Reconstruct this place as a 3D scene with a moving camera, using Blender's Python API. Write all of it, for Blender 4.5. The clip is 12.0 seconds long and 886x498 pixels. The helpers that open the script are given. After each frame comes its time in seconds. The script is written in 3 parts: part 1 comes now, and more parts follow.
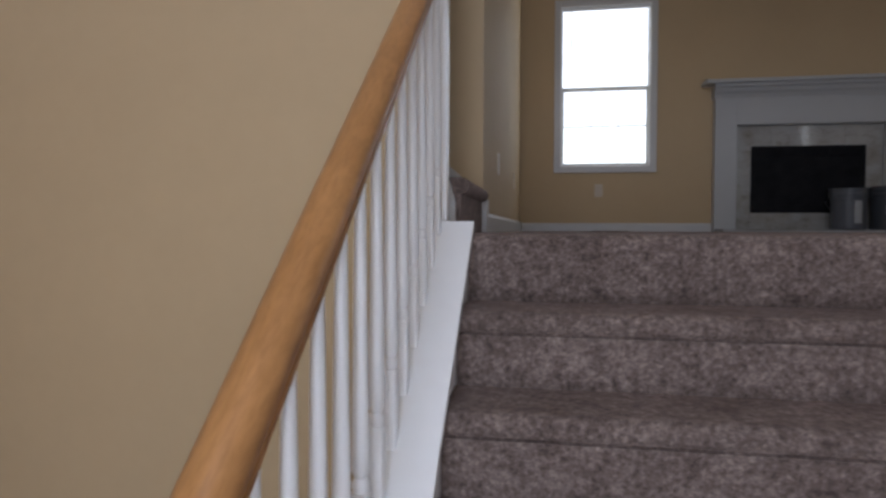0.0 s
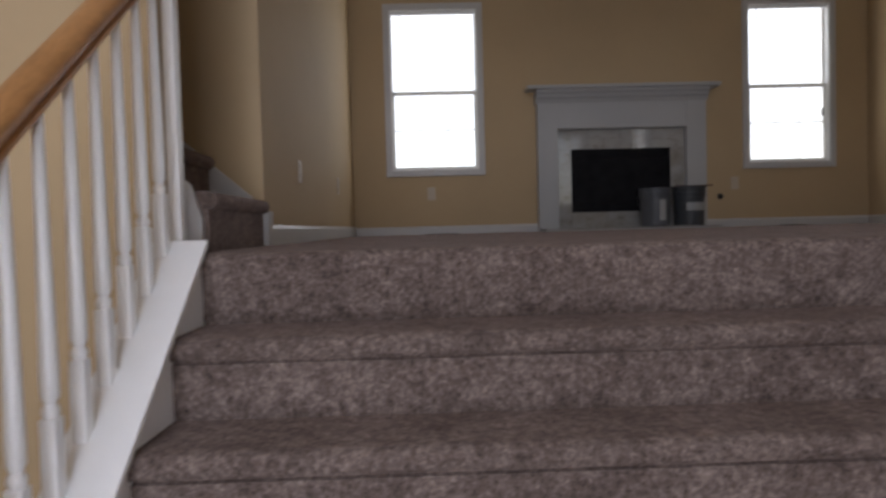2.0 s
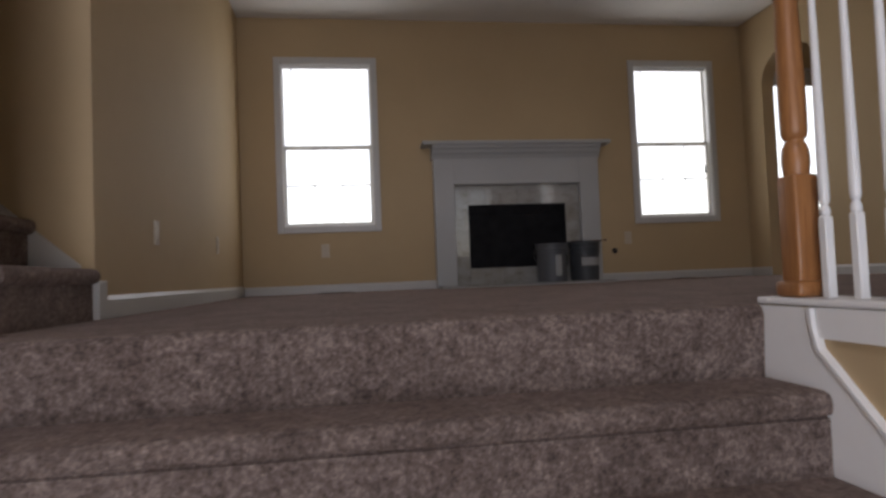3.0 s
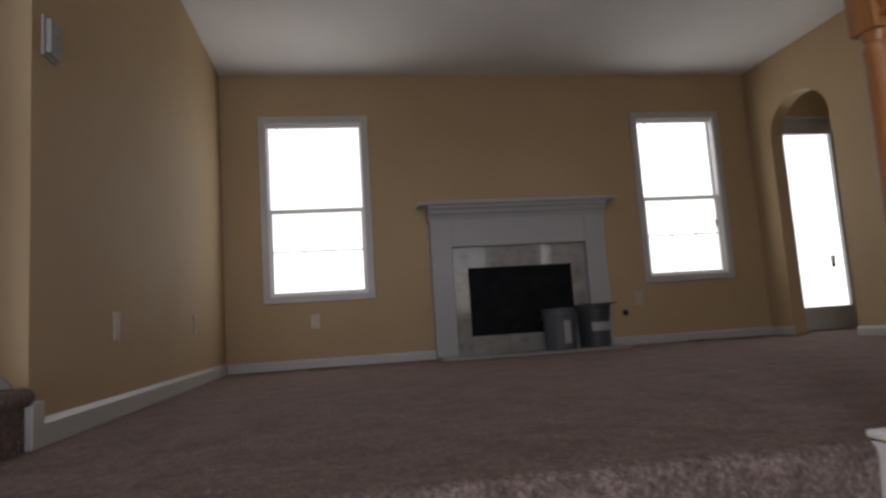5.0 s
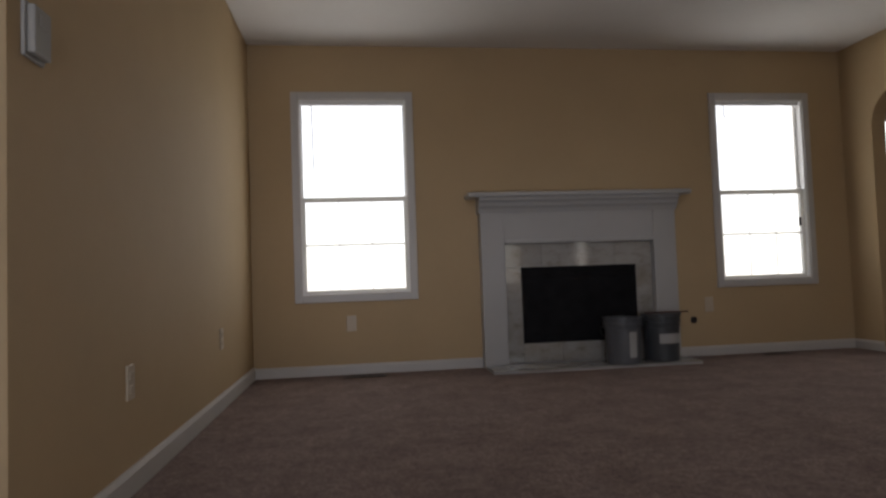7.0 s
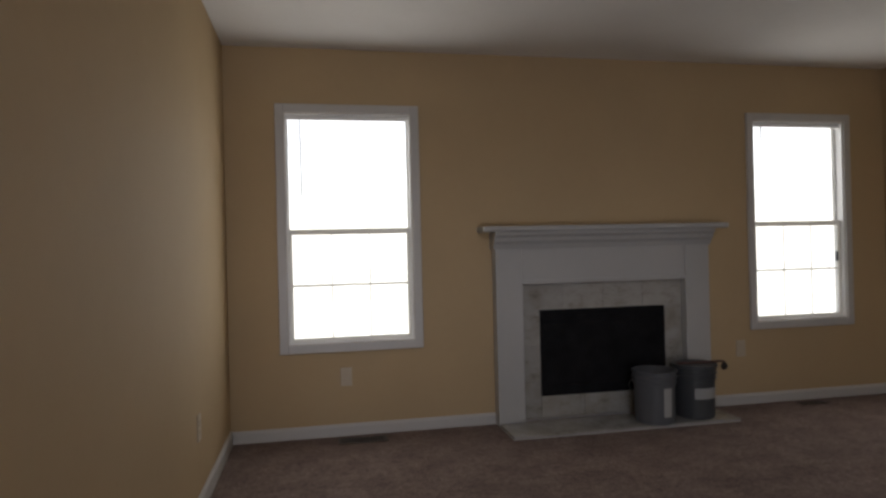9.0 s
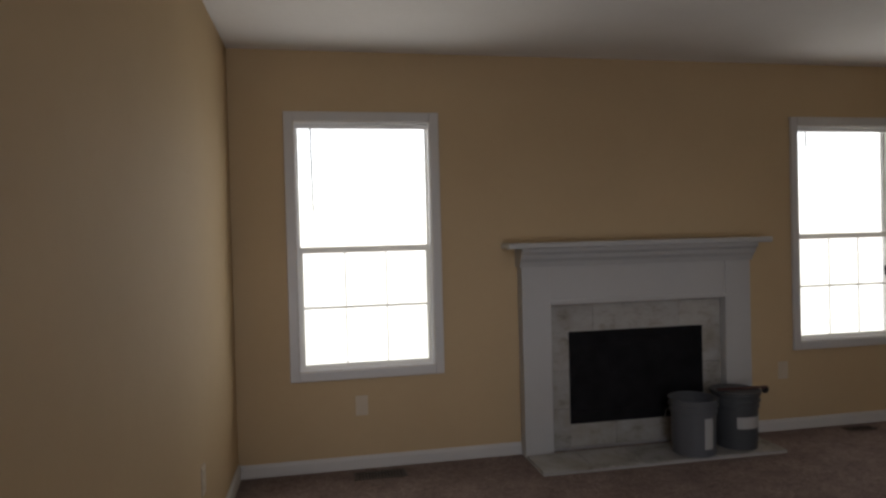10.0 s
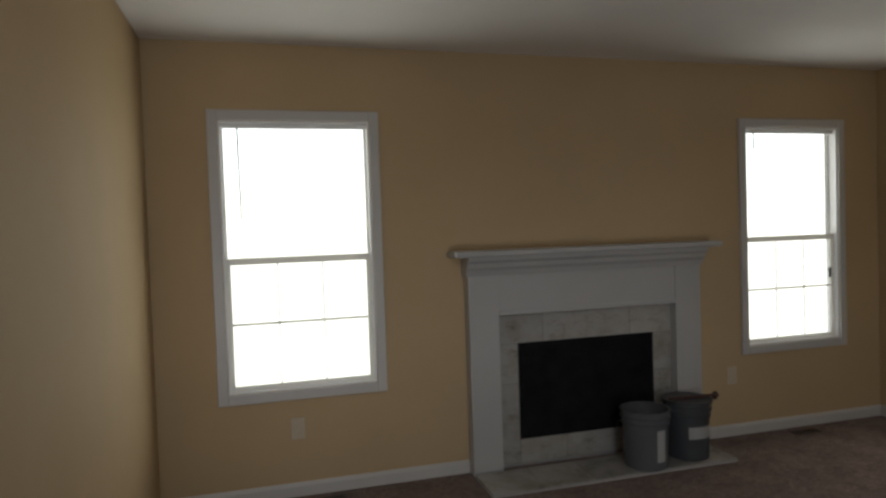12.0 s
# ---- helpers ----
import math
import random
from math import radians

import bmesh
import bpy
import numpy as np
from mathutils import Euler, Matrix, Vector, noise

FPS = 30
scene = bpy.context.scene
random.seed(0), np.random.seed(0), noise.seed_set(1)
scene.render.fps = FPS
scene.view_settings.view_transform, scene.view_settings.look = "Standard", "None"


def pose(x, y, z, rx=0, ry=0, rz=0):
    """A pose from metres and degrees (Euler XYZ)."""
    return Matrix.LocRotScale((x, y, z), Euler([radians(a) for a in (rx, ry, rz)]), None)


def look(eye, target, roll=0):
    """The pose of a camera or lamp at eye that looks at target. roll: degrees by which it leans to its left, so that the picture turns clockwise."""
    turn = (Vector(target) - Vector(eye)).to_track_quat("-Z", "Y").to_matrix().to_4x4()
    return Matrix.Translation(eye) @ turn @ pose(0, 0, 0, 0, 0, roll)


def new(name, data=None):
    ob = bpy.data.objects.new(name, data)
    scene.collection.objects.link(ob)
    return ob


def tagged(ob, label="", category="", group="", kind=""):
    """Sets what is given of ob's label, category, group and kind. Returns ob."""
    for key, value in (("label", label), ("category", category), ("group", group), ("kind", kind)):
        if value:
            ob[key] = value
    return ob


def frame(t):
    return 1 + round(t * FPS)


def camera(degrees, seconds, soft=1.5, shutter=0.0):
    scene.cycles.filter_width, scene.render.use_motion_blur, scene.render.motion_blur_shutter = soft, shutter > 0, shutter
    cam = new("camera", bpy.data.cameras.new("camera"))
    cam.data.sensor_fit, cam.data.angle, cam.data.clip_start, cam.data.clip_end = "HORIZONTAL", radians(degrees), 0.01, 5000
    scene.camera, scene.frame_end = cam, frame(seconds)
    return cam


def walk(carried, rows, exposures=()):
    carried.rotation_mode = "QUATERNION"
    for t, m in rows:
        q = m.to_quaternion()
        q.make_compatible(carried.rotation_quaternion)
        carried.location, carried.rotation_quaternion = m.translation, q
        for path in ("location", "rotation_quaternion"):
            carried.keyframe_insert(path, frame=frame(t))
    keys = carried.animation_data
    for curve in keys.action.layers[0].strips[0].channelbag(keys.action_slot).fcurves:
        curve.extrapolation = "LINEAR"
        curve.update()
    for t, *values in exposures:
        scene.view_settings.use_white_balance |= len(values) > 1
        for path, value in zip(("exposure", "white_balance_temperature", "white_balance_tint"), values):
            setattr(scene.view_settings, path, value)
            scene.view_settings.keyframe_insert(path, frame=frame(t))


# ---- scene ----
cam = camera(69.4, 12.0, soft=2.7, shutter=0.4)
PATH = [
    (0, (0.312, 0.039, 0.012), (-0.024, 2.009, -0.049), 0.2),
    (0.5, (0.411, 0.002, 0.03), (0.162, 1.985, -0.023), -0.5),
    (1, (0.516, 0.013, 0.022), (0.26, 1.996, -0.042), -1.5),
    (1.5, (0.601, 0.077, 0.024), (0.421, 2.067, -0.061), -2.0),
    (2, (0.685, 0.144, 0.051), (0.729, 2.142, -0.013), -1.5),
    (2.5, (0.83, 0.185, 0.09), (1.013, 2.177, 0.083), -1.5),
    (3, (0.93, 0.31, 0.107), (1.219, 2.287, 0.192), -2.3),
    (3.2, (0.97, 0.344, 0.112), (1.274, 2.317, 0.231), -2.5),
    (4.8, (0.912, 0.634, 0.257), (1.276, 2.589, 0.501), -3.4),
    (5, (0.949, 0.68, 0.296), (1.266, 2.647, 0.525), -3.7),
    (5.5, (0.930, 0.846, 0.4), (1.180, 2.822, 0.606), -3.1),
    (6, (0.948, 0.959, 0.527), (1.158, 2.943, 0.671), -2.0),
    (6.5, (0.89, 1.065, 0.544), (1.107, 3.048, 0.671), -2.0),
    (7, (0.80, 1.236, 0.683), (1.056, 3.213, 0.772), -2.0),
    (9, (0.554, 1.912, 1.151), (0.943, 3.874, 1.156), -1.4),
    (9.5, (0.523, 2.082, 1.259), (0.916, 4.043, 1.239), -1.2),
    (10, (0.521, 2.225, 1.328), (0.891, 4.19, 1.3), -1.5),
    (10.5, (0.466, 2.365, 1.379), (0.851, 4.327, 1.344), -1.9),
    (11, (0.403, 2.488, 1.482), (0.851, 4.435, 1.39), -1.5),
    (11.5, (0.481, 2.476, 1.406), (0.972, 4.413, 1.345), -1.9),
    (12, (0.595, 2.457, 1.424), (1.127, 4.384, 1.363), -1.9),
]
walk(cam, [(t, look(eye, target, roll)) for t, eye, target, roll in PATH], [
    (0, -0.1, 5950, 13), (1.0, -0.08, 5950, 14), (2.0, -0.07, 6300, 15), (3.0, -0.12, 6500, 16), (5.0, -0.18, 6450, 17), (5.5, -0.24, 6480, 17), (6.0, -0.3, 6520, 16),
    (6.5, -0.34, 6560, 15), (7.0, -0.25, 6600, 15), (9.0, -0.15, 6620, 14), (11.0, -0.18, 6620, 11), (12.0, -0.12, 6620, 7)])

# ---- light ----
world = bpy.data.worlds.new("world")
scene.world = world
world.use_nodes = True
wn = world.node_tree
bg = wn.nodes["Background"]
sky = wn.nodes.new("ShaderNodeTexSky")
sky.sky_type = "NISHITA"
sky.sun_disc = False
sky.sun_elevation, sky.sun_rotation = radians(48), radians(150)
wn.links.new(sky.outputs[0], bg.inputs[0])
bg.inputs[1].default_value = 0.12

sun = bpy.data.lights.new("sun", "SUN")
sun.energy, sun.angle, sun.color = 2.5, radians(0.5), (1.0, 0.95, 0.88)
sun_ob = new("sun", sun)
# high from behind the house, so that no direct beam enters the fireplace wall's windows
sun_ob.matrix_world = look((0, 0, 20), (3.0, 11.0, 0.0))


def sky_lamp(name, at, to, w, h, watts, colour):
    """The sky's light in an opening."""
    d = bpy.data.lights.new(name, "AREA")
    d.shape, d.size, d.size_y, d.energy, d.color = "RECTANGLE", w, h, watts, colour
    ob = new(name, d)
    ob.matrix_world = look(at, to)
    return ob


DAY = (0.97, 0.96, 0.92)
sky_lamp("daylight_left_window", (0.772, 6.092, 1.30), (0.772, 5.0, 1.30), 0.86, 1.5, 8.6, DAY)
sky_lamp("daylight_right_window", (4.032, 6.092, 1.30), (4.032, 5.0, 1.30), 0.84, 1.5, 8.6, DAY)
sky_lamp("daylight_glass_door", (5.46, 6.18, 1.05), (5.46, 5.0, 1.05), 0.95, 1.75, 10.5, DAY)
sky_lamp("daylight_front_door", (0.45, -2.02, -0.15), (0.45, 0.0, -0.15), 1.6, 1.6, 76, (0.86, 0.90, 1.0))
# added fill from an unseen high opening, to light the treads from above
sky_lamp("added_high_fill", (-0.15, -2.02, 3.45), (-0.1, 0.0, 1.6), 1.3, 1.4, 72, (0.86, 0.90, 1.0))
sky_lamp("daylight_front_window", (3.55, -2.02, 1.22), (3.55, 0.0, 1.22), 0.9, 1.45, 3.6, DAY)
sky_lamp("daylight_front_sidelight", (5.28, -2.02, 1.3), (5.28, 0.0, 1.3), 0.16, 1.7, 2.6, DAY)


# ---- materials ----
def base_mat(name, rough=0.6, metal=0.0, spec=0.5):
    m = bpy.data.materials.new(name)
    m.use_nodes = True
    nt = m.node_tree
    b = nt.nodes["Principled BSDF"]
    b.inputs["Roughness"].default_value = rough
    b.inputs["Metallic"].default_value = metal
    b.inputs["Specular IOR Level"].default_value = spec
    tc = nt.nodes.new("ShaderNodeTexCoord")
    return m, nt, b, tc.outputs["Object"]


def noise_node(nt, vec, scale, detail=4.0, rough=0.55, stretch=None):
    n = nt.nodes.new("ShaderNodeTexNoise")
    n.inputs["Scale"].default_value, n.inputs["Detail"].default_value, n.inputs["Roughness"].default_value = scale, detail, rough
    if stretch:
        mp = nt.nodes.new("ShaderNodeMapping")
        mp.inputs["Scale"].default_value = stretch
        nt.links.new(vec, mp.inputs[0])
        vec = mp.outputs[0]
    nt.links.new(vec, n.inputs["Vector"])
    return n.outputs[0]


def ramp(nt, fac, stops):
    r = nt.nodes.new("ShaderNodeValToRGB")
    e = r.color_ramp.elements
    while len(e) < len(stops):
        e.new(0.5)
    for el, (p, c) in zip(e, stops):
        el.position, el.color = p, (*c, 1)
    nt.links.new(fac, r.inputs[0])
    return r.outputs[0]


def mix(nt, a, b, fac, kind="MIX"):
    n = nt.nodes.new("ShaderNodeMix")
    n.data_type, n.blend_type = "RGBA", kind
    if isinstance(fac, float):
        n.inputs[0].default_value = fac
    else:
        nt.links.new(fac, n.inputs[0])
    nt.links.new(a, n.inputs[6])
    nt.links.new(b, n.inputs[7])
    return n.outputs[2]


def bump(nt, b, height, strength, distance):
    n = nt.nodes.new("ShaderNodeBump")
    n.inputs["Strength"].default_value, n.inputs["Distance"].default_value = strength, distance
    nt.links.new(height, n.inputs["Height"])
    nt.links.new(n.outputs[0], b.inputs["Normal"])


def tint(c, k):
    return tuple(min(1.0, v * k) for v in c)


def painted(name, colour, rough=0.6, vary=0.06, grain=260.0, relief=0.15, dist=0.001, spec=0.3):
    """Paint with slow unevenness, scuffs and a fine rolled relief."""
    m, nt, b, vec = base_mat(name, rough, 0.0, spec)
    big = ramp(nt, noise_node(nt, vec, 1.7, 5.0), [(0.3, tint(colour, 1 - vary)), (0.7, tint(colour, 1 + vary))])
    small = ramp(nt, noise_node(nt, vec, 23.0, 3.0), [(0.3, (0.985, 0.983, 0.98)), (0.65, (1, 1, 1))])
    nt.links.new(mix(nt, big, small, 1.0, "MULTIPLY"), b.inputs["Base Color"])
    bump(nt, b, noise_node(nt, vec, grain, 2.0), relief, dist)
    return m


wall_paint = painted("tan_wall_paint", (0.478, 0.358, 0.211), 0.75, 0.03, 210.0, 0.25, 0.0015, 0.2)
trim_paint = painted("off_white_trim_paint", (0.51, 0.50, 0.48), 0.38, 0.03, 60.0, 0.05, 0.0006, 0.4)
enamel = painted("glossy_white_enamel", (0.83, 0.83, 0.82), 0.3, 0.02, 50.0, 0.04, 0.0005, 0.5)
# white paint taken down to mid-grey: the mantel's shade is in the colour
mantel_paint = painted("shaded_white_mantel_paint", (0.415, 0.415, 0.405), 0.4, 0.04, 60.0, 0.06, 0.0006, 0.4)
ceiling_paint = painted("ceiling_paint", (0.76, 0.75, 0.73), 0.9, 0.03, 120.0, 0.5, 0.004, 0.1)
plate_plastic = painted("ivory_plate_plastic", (0.52, 0.45, 0.34), 0.35, 0.02, 40.0, 0.02, 0.0003)
thermostat_grey = painted("grey_thermostat_plastic", (0.33, 0.33, 0.31), 0.45, 0.04, 40.0, 0.02, 0.0003)
slot_black = painted("dark_slot", (0.02, 0.02, 0.02), 0.6, 0.1)
def vinyl_material():
    """White vinyl made translucent: its glow from behind stands in for window glare."""
    m = painted("glare_white_vinyl", (0.82, 0.82, 0.80), 0.35, 0.02, 50.0, 0.03, 0.0004)
    nt = m.node_tree
    tr = nt.nodes.new("ShaderNodeBsdfTranslucent")
    tr.inputs[0].default_value = (0.82, 0.80, 0.74, 1)
    ms = nt.nodes.new("ShaderNodeMixShader")
    ms.inputs[0].default_value = 0.38
    nt.links.new(nt.nodes["Principled BSDF"].outputs[0], ms.inputs[1])
    nt.links.new(tr.outputs[0], ms.inputs[2])
    nt.links.new(ms.outputs[0], nt.nodes["Material Output"].inputs[0])
    return m


glare_vinyl = vinyl_material()
vinyl = painted("white_vinyl", (0.82, 0.82, 0.81), 0.35, 0.02, 50.0, 0.03, 0.0004)
register_brown = painted("brown_register_enamel", (0.06, 0.045, 0.035), 0.45, 0.15, 90.0, 0.1)
cord_grey = painted("grey_wand_plastic", (0.2, 0.2, 0.2), 0.4, 0.05)
siding = painted("outdoor_ground", (0.16, 0.2, 0.1), 0.9, 0.3, 8.0, 0.4, 0.02)


def carpet_material():
    """Cut pile: clumps of tufts, fine yarn speckle, and slow traffic wear."""
    m, nt, b, vec = base_mat("speckled_brown_carpet", 0.95, 0.0, 0.05)
    clump = noise_node(nt, vec, 78.0, 2.0, 0.55)
    yarn = noise_node(nt, vec, 210.0, 2.0, 0.6)
    both = nt.nodes.new("ShaderNodeMath")
    both.operation = "MULTIPLY_ADD"
    both.inputs[1].default_value = 0.4
    nt.links.new(yarn, both.inputs[0])
    half = nt.nodes.new("ShaderNodeMath")
    half.operation = "MULTIPLY"
    half.inputs[1].default_value = 0.6
    nt.links.new(clump, half.inputs[0])
    nt.links.new(half.outputs[0], both.inputs[2])
    speck = ramp(nt, both.outputs[0], [(0.34, (0.080, 0.061, 0.052)), (0.46, (0.150, 0.115, 0.099)), (0.55, (0.200, 0.155, 0.135)), (0.68, (0.315, 0.249, 0.220))])
    patch = ramp(nt, noise_node(nt, vec, 5.0, 6.0, 0.65), [(0.36, (0.66, 0.645, 0.64)), (0.60, (1.0, 1.0, 1.0))])
    tuft = ramp(nt, noise_node(nt, vec, 26.0, 3.0, 0.6), [(0.36, (0.68, 0.67, 0.67)), (0.57, (1.02, 1.02, 1.02))])
    nt.links.new(mix(nt, mix(nt, speck, patch, 1.0, "MULTIPLY"), tuft, 1.0, "MULTIPLY"), b.inputs["Base Color"])
    b.inputs["Sheen Weight"].default_value = 0.18
    b.inputs["Sheen Tint"].default_value = (0.88, 0.68, 0.60, 1)
    b.inputs["Sheen Roughness"].default_value = 0.6
    bump(nt, b, both.outputs[0], 0.4, 0.008)
    return m


carpet = carpet_material()


def oak_material(name, dark, light, stretch):
    m, nt, b, vec = base_mat(name, 0.36, 0.0, 0.5)
    grain = noise_node(nt, vec, 14.0, 6.0, 0.6, stretch)
    col = ramp(nt, grain, [(0.3, dark), (0.55, light), (0.75, tint(light, 1.12))])
    wear = ramp(nt, noise_node(nt, vec, 5.0, 4.0), [(0.35, (0.86, 0.84, 0.82)), (0.6, (1, 1, 1))])
    nt.links.new(mix(nt, col, wear, 1.0, "MULTIPLY"), b.inputs["Base Color"])
    bump(nt, b, grain, 0.12, 0.001)
    return m


oak_rail = oak_material("oak_handrail", (0.33, 0.155, 0.052), (0.41, 0.20, 0.07), (9, 0.5, 3))
# newel oak darkened below the rail's, with the post's shade in its colour
shaded_oak_post = oak_material("shaded_oak_newel", (0.27, 0.112, 0.038), (0.37, 0.165, 0.058), (9, 9, 0.7))


def marble_material():
    m, nt, b, vec = base_mat("grey_marble_tile", 0.07, 0.0, 0.55)
    info = nt.nodes.new("ShaderNodeObjectInfo")
    shade = ramp(nt, info.outputs["Random"], [(0.0, (0.33, 0.325, 0.31)), (0.5, (0.365, 0.36, 0.345)), (1.0, (0.395, 0.39, 0.37))])
    veins = ramp(nt, noise_node(nt, vec, 7.0, 9.0, 0.72, (1, 1, 1.9)), [(0.36, (0.66, 0.62, 0.57)), (0.47, (0.92, 0.91, 0.89)), (0.62, (1, 1, 1))])
    cloud = ramp(nt, noise_node(nt, vec, 2.6, 4.0, 0.6), [(0.32, (0.72, 0.67, 0.61)), (0.5, (0.97, 0.96, 0.95)), (0.7, (1.0, 1.0, 1.0))])
    nt.links.new(mix(nt, mix(nt, shade, veins, 1.0, "MULTIPLY"), cloud, 1.0, "MULTIPLY"), b.inputs["Base Color"])
    return m


marble = marble_material()
grout = painted("grey_grout", (0.36, 0.35, 0.335), 0.9, 0.1, 300.0, 0.3)


def firebox_material():
    m, nt, b, vec = base_mat("sooty_black_steel", 0.6, 0.0, 0.12)
    c = ramp(nt, noise_node(nt, vec, 9.0, 5.0), [(0.3, (0.004, 0.004, 0.005)), (0.7, (0.012, 0.0115, 0.013))])
    nt.links.new(c, b.inputs["Base Color"])
    return m


black_steel = firebox_material()
pail_grey = painted("grey_pail_plastic", (0.095, 0.099, 0.108), 0.4, 0.12, 30.0, 0.06)
pail_dark = painted("dark_pail_plastic", (0.058, 0.062, 0.067), 0.4, 0.15, 30.0, 0.06)
stick_wood = painted("reddish_brown_stain", (0.075, 0.032, 0.026), 0.55, 0.2, 80.0, 0.1)
valve_metal = painted("dark_bronze_enamel", (0.035, 0.028, 0.025), 0.4, 0.15)
label_white = painted("pale_paper_label", (0.36, 0.36, 0.35), 0.6, 0.1)
steel = base_mat("galvanised_wire", 0.35, 0.9)[0]
steel.node_tree.nodes["Principled BSDF"].inputs["Base Color"].default_value = (0.4, 0.4, 0.4, 1)
glass = bpy.data.materials.new("window_glass")
glass.use_nodes = True
gn = glass.node_tree
gb = gn.nodes["Principled BSDF"]
gb.inputs["Transmission Weight"].default_value, gb.inputs["Roughness"].default_value, gb.inputs["IOR"].default_value = 1.0, 0.0, 1.05


# ---- mesh helpers ----
def box(bm, x0, x1, y0, y1, z0, z1, bevel=0.0, seg=2):
    g = bmesh.ops.create_cube(bm, size=1.0, matrix=Matrix.LocRotScale(((x0 + x1) / 2, (y0 + y1) / 2, (z0 + z1) / 2), None, (x1 - x0, y1 - y0, z1 - z0)))
    if bevel:
        edges = list({e for v in g["verts"] for e in v.link_edges})
        bmesh.ops.bevel(bm, geom=edges, offset=bevel, segments=seg, profile=0.5, affect="EDGES")
    return bm


def prism(bm, pts, axis, a, b):
    """A closed outline (two coordinates, in the order of the two other axes) drawn out along axis from a to b."""
    def place(p, d):
        return {"x": (d, p[0], p[1]), "y": (p[0], d, p[1]), "z": (p[0], p[1], d)}[axis]
    lo = [bm.verts.new(place(p, a)) for p in pts]
    hi = [bm.verts.new(place(p, b)) for p in pts]
    n = len(pts)
    bm.faces.new(lo)
    bm.faces.new(hi[::-1])
    for i in range(n):
        j = (i + 1) % n
        bm.faces.new((lo[i], hi[i], hi[j], lo[j]))
    bmesh.ops.recalc_face_normals(bm, faces=bm.faces[:])
    return bm


def lathe(bm, rows, cx=0.0, cy=0.0, n=20):
    """Turned about the upright through cx, cy: rows of radius and height."""
    rings = [[bm.verts.new((cx + r * math.cos(2 * math.pi * i / n), cy + r * math.sin(2 * math.pi * i / n), z)) for i in range(n)] for r, z in rows]
    for a, b in zip(rings, rings[1:]):
        for i in range(n):
            j = (i + 1) % n
            bm.faces.new((a[i], a[j], b[j], b[i]))
    bm.faces.new(rings[0][::-1])
    bm.faces.new(rings[-1])
    bmesh.ops.recalc_face_normals(bm, faces=bm.faces[:])
    return bm


def tube(bm, pts, r, n=8):
    """A round wire along points."""
    pts = [Vector(p) for p in pts]
    rings = []
    for i, p in enumerate(pts):
        d = (pts[min(i + 1, len(pts) - 1)] - pts[max(i - 1, 0)]).normalized()
        u = d.orthogonal().normalized()
        if rings:
            u = (last - d * last.dot(d)).normalized()
        last = u
        v = d.cross(u)
        rings.append([bm.verts.new(p + r * (math.cos(2 * math.pi * k / n) * u + math.sin(2 * math.pi * k / n) * v)) for k in range(n)])
    for a, b in zip(rings, rings[1:]):
        for k in range(n):
            j = (k + 1) % n
            bm.faces.new((a[k], a[j], b[j], b[k]))
    bm.faces.new(rings[0][::-1])
    bm.faces.new(rings[-1])
    return bm


def mesh_of(name, bm, material, smooth=False):
    me = bpy.data.meshes.new(name)
    bm.to_mesh(me)
    bm.free()
    me.materials.append(material)
    if smooth:
        for p in me.polygons:
            p.use_smooth = True
        me.set_sharp_from_angle(angle=radians(38))
    return me


def part(name, bm, material, parent=None, label="", smooth=False):
    ob = new(name, mesh_of(name, bm, material, smooth))
    ob.parent = parent
    return tagged(ob, label)


def thing(name, label, category, at=(0, 0, 0), group="", kind=""):
    e = new(name)
    e.location = at
    e.empty_display_size = 0.1
    return tagged(e, label, category, group, kind)


def struct(name, bm, material, label, category):
    return tagged(part(name, bm, material), label, category, "", "structure")


def B():
    return bmesh.new()


# ---- plan ----
WEST, NORTH, EAST, SOUTH = 0.018, 6.0, 4.77, -1.9      # living room faces
CEIL = 2.44
RISE, RUN, NOSE = 0.195, 0.23, 1.88                  # entry flight: top nosing at y = NOSE, z = 0
FOYER = -7 * RISE
SL, SR = 0.07, 2.03                                  # faces of the flight's two sides
VOID_W = -1.7                                        # outer wall of the stair well
UP_S, UP_N = 2.10, 2.775                              # upper flight between these walls
W1, W2 = (0.375, 1.165), (3.655, 4.41)                # window openings, x
WZ = (0.585, 2.032)
DOOR = (4.94, 5.76, 2.03)
ARCH = (5.0, 5.70, 1.74, 2.03)                       # arched opening: y from, y to, spring, crown

# ---- floors and ceiling ----
bm = B()
for x0, x1, y0, y1 in ((SL, EAST, NOSE + 0.05, UP_N), (WEST, EAST, UP_N, NORTH), (SR + 0.1, EAST, SOUTH, NOSE + 0.05), (-0.02, SL, UP_S, UP_N), (EAST, 7.0, 2.6, NORTH), (EAST, 7.0, SOUTH, 2.6)):
    box(bm, x0, x1, y0, y1, -0.22, 0.0)
struct("floor", bm, carpet, "speckled brown cut-pile carpet on the living room floor", "carpet")
bm = B()
box(bm, VOID_W, SR, SOUTH, -0.95, FOYER - 0.2, FOYER)
box(bm, -0.02, SR, -0.95, 0.6, FOYER - 0.2, FOYER)
struct("floor_foyer", bm, carpet, "speckled brown carpet of the entry landing", "carpet")
bm = B()
box(bm, VOID_W, SR + 0.1, SOUTH, 1.98, -2.9, -2.7)
struct("floor_lower", bm, carpet, "brown carpet at the foot of the lower stair", "carpet")
bm = B()
box(bm, SR + 0.1, 7.12, SOUTH - 0.12, UP_S - 0.0, CEIL, CEIL + 0.2)
box(bm, 0.0, 7.12, UP_S, UP_N, CEIL, CEIL + 0.2)
box(bm, -0.12, 7.12, UP_N, NORTH + 0.14, CEIL, CEIL + 0.2)
struct("ceiling", bm, ceiling_paint, "flat white textured living room ceiling", "ceiling")
bm = B()
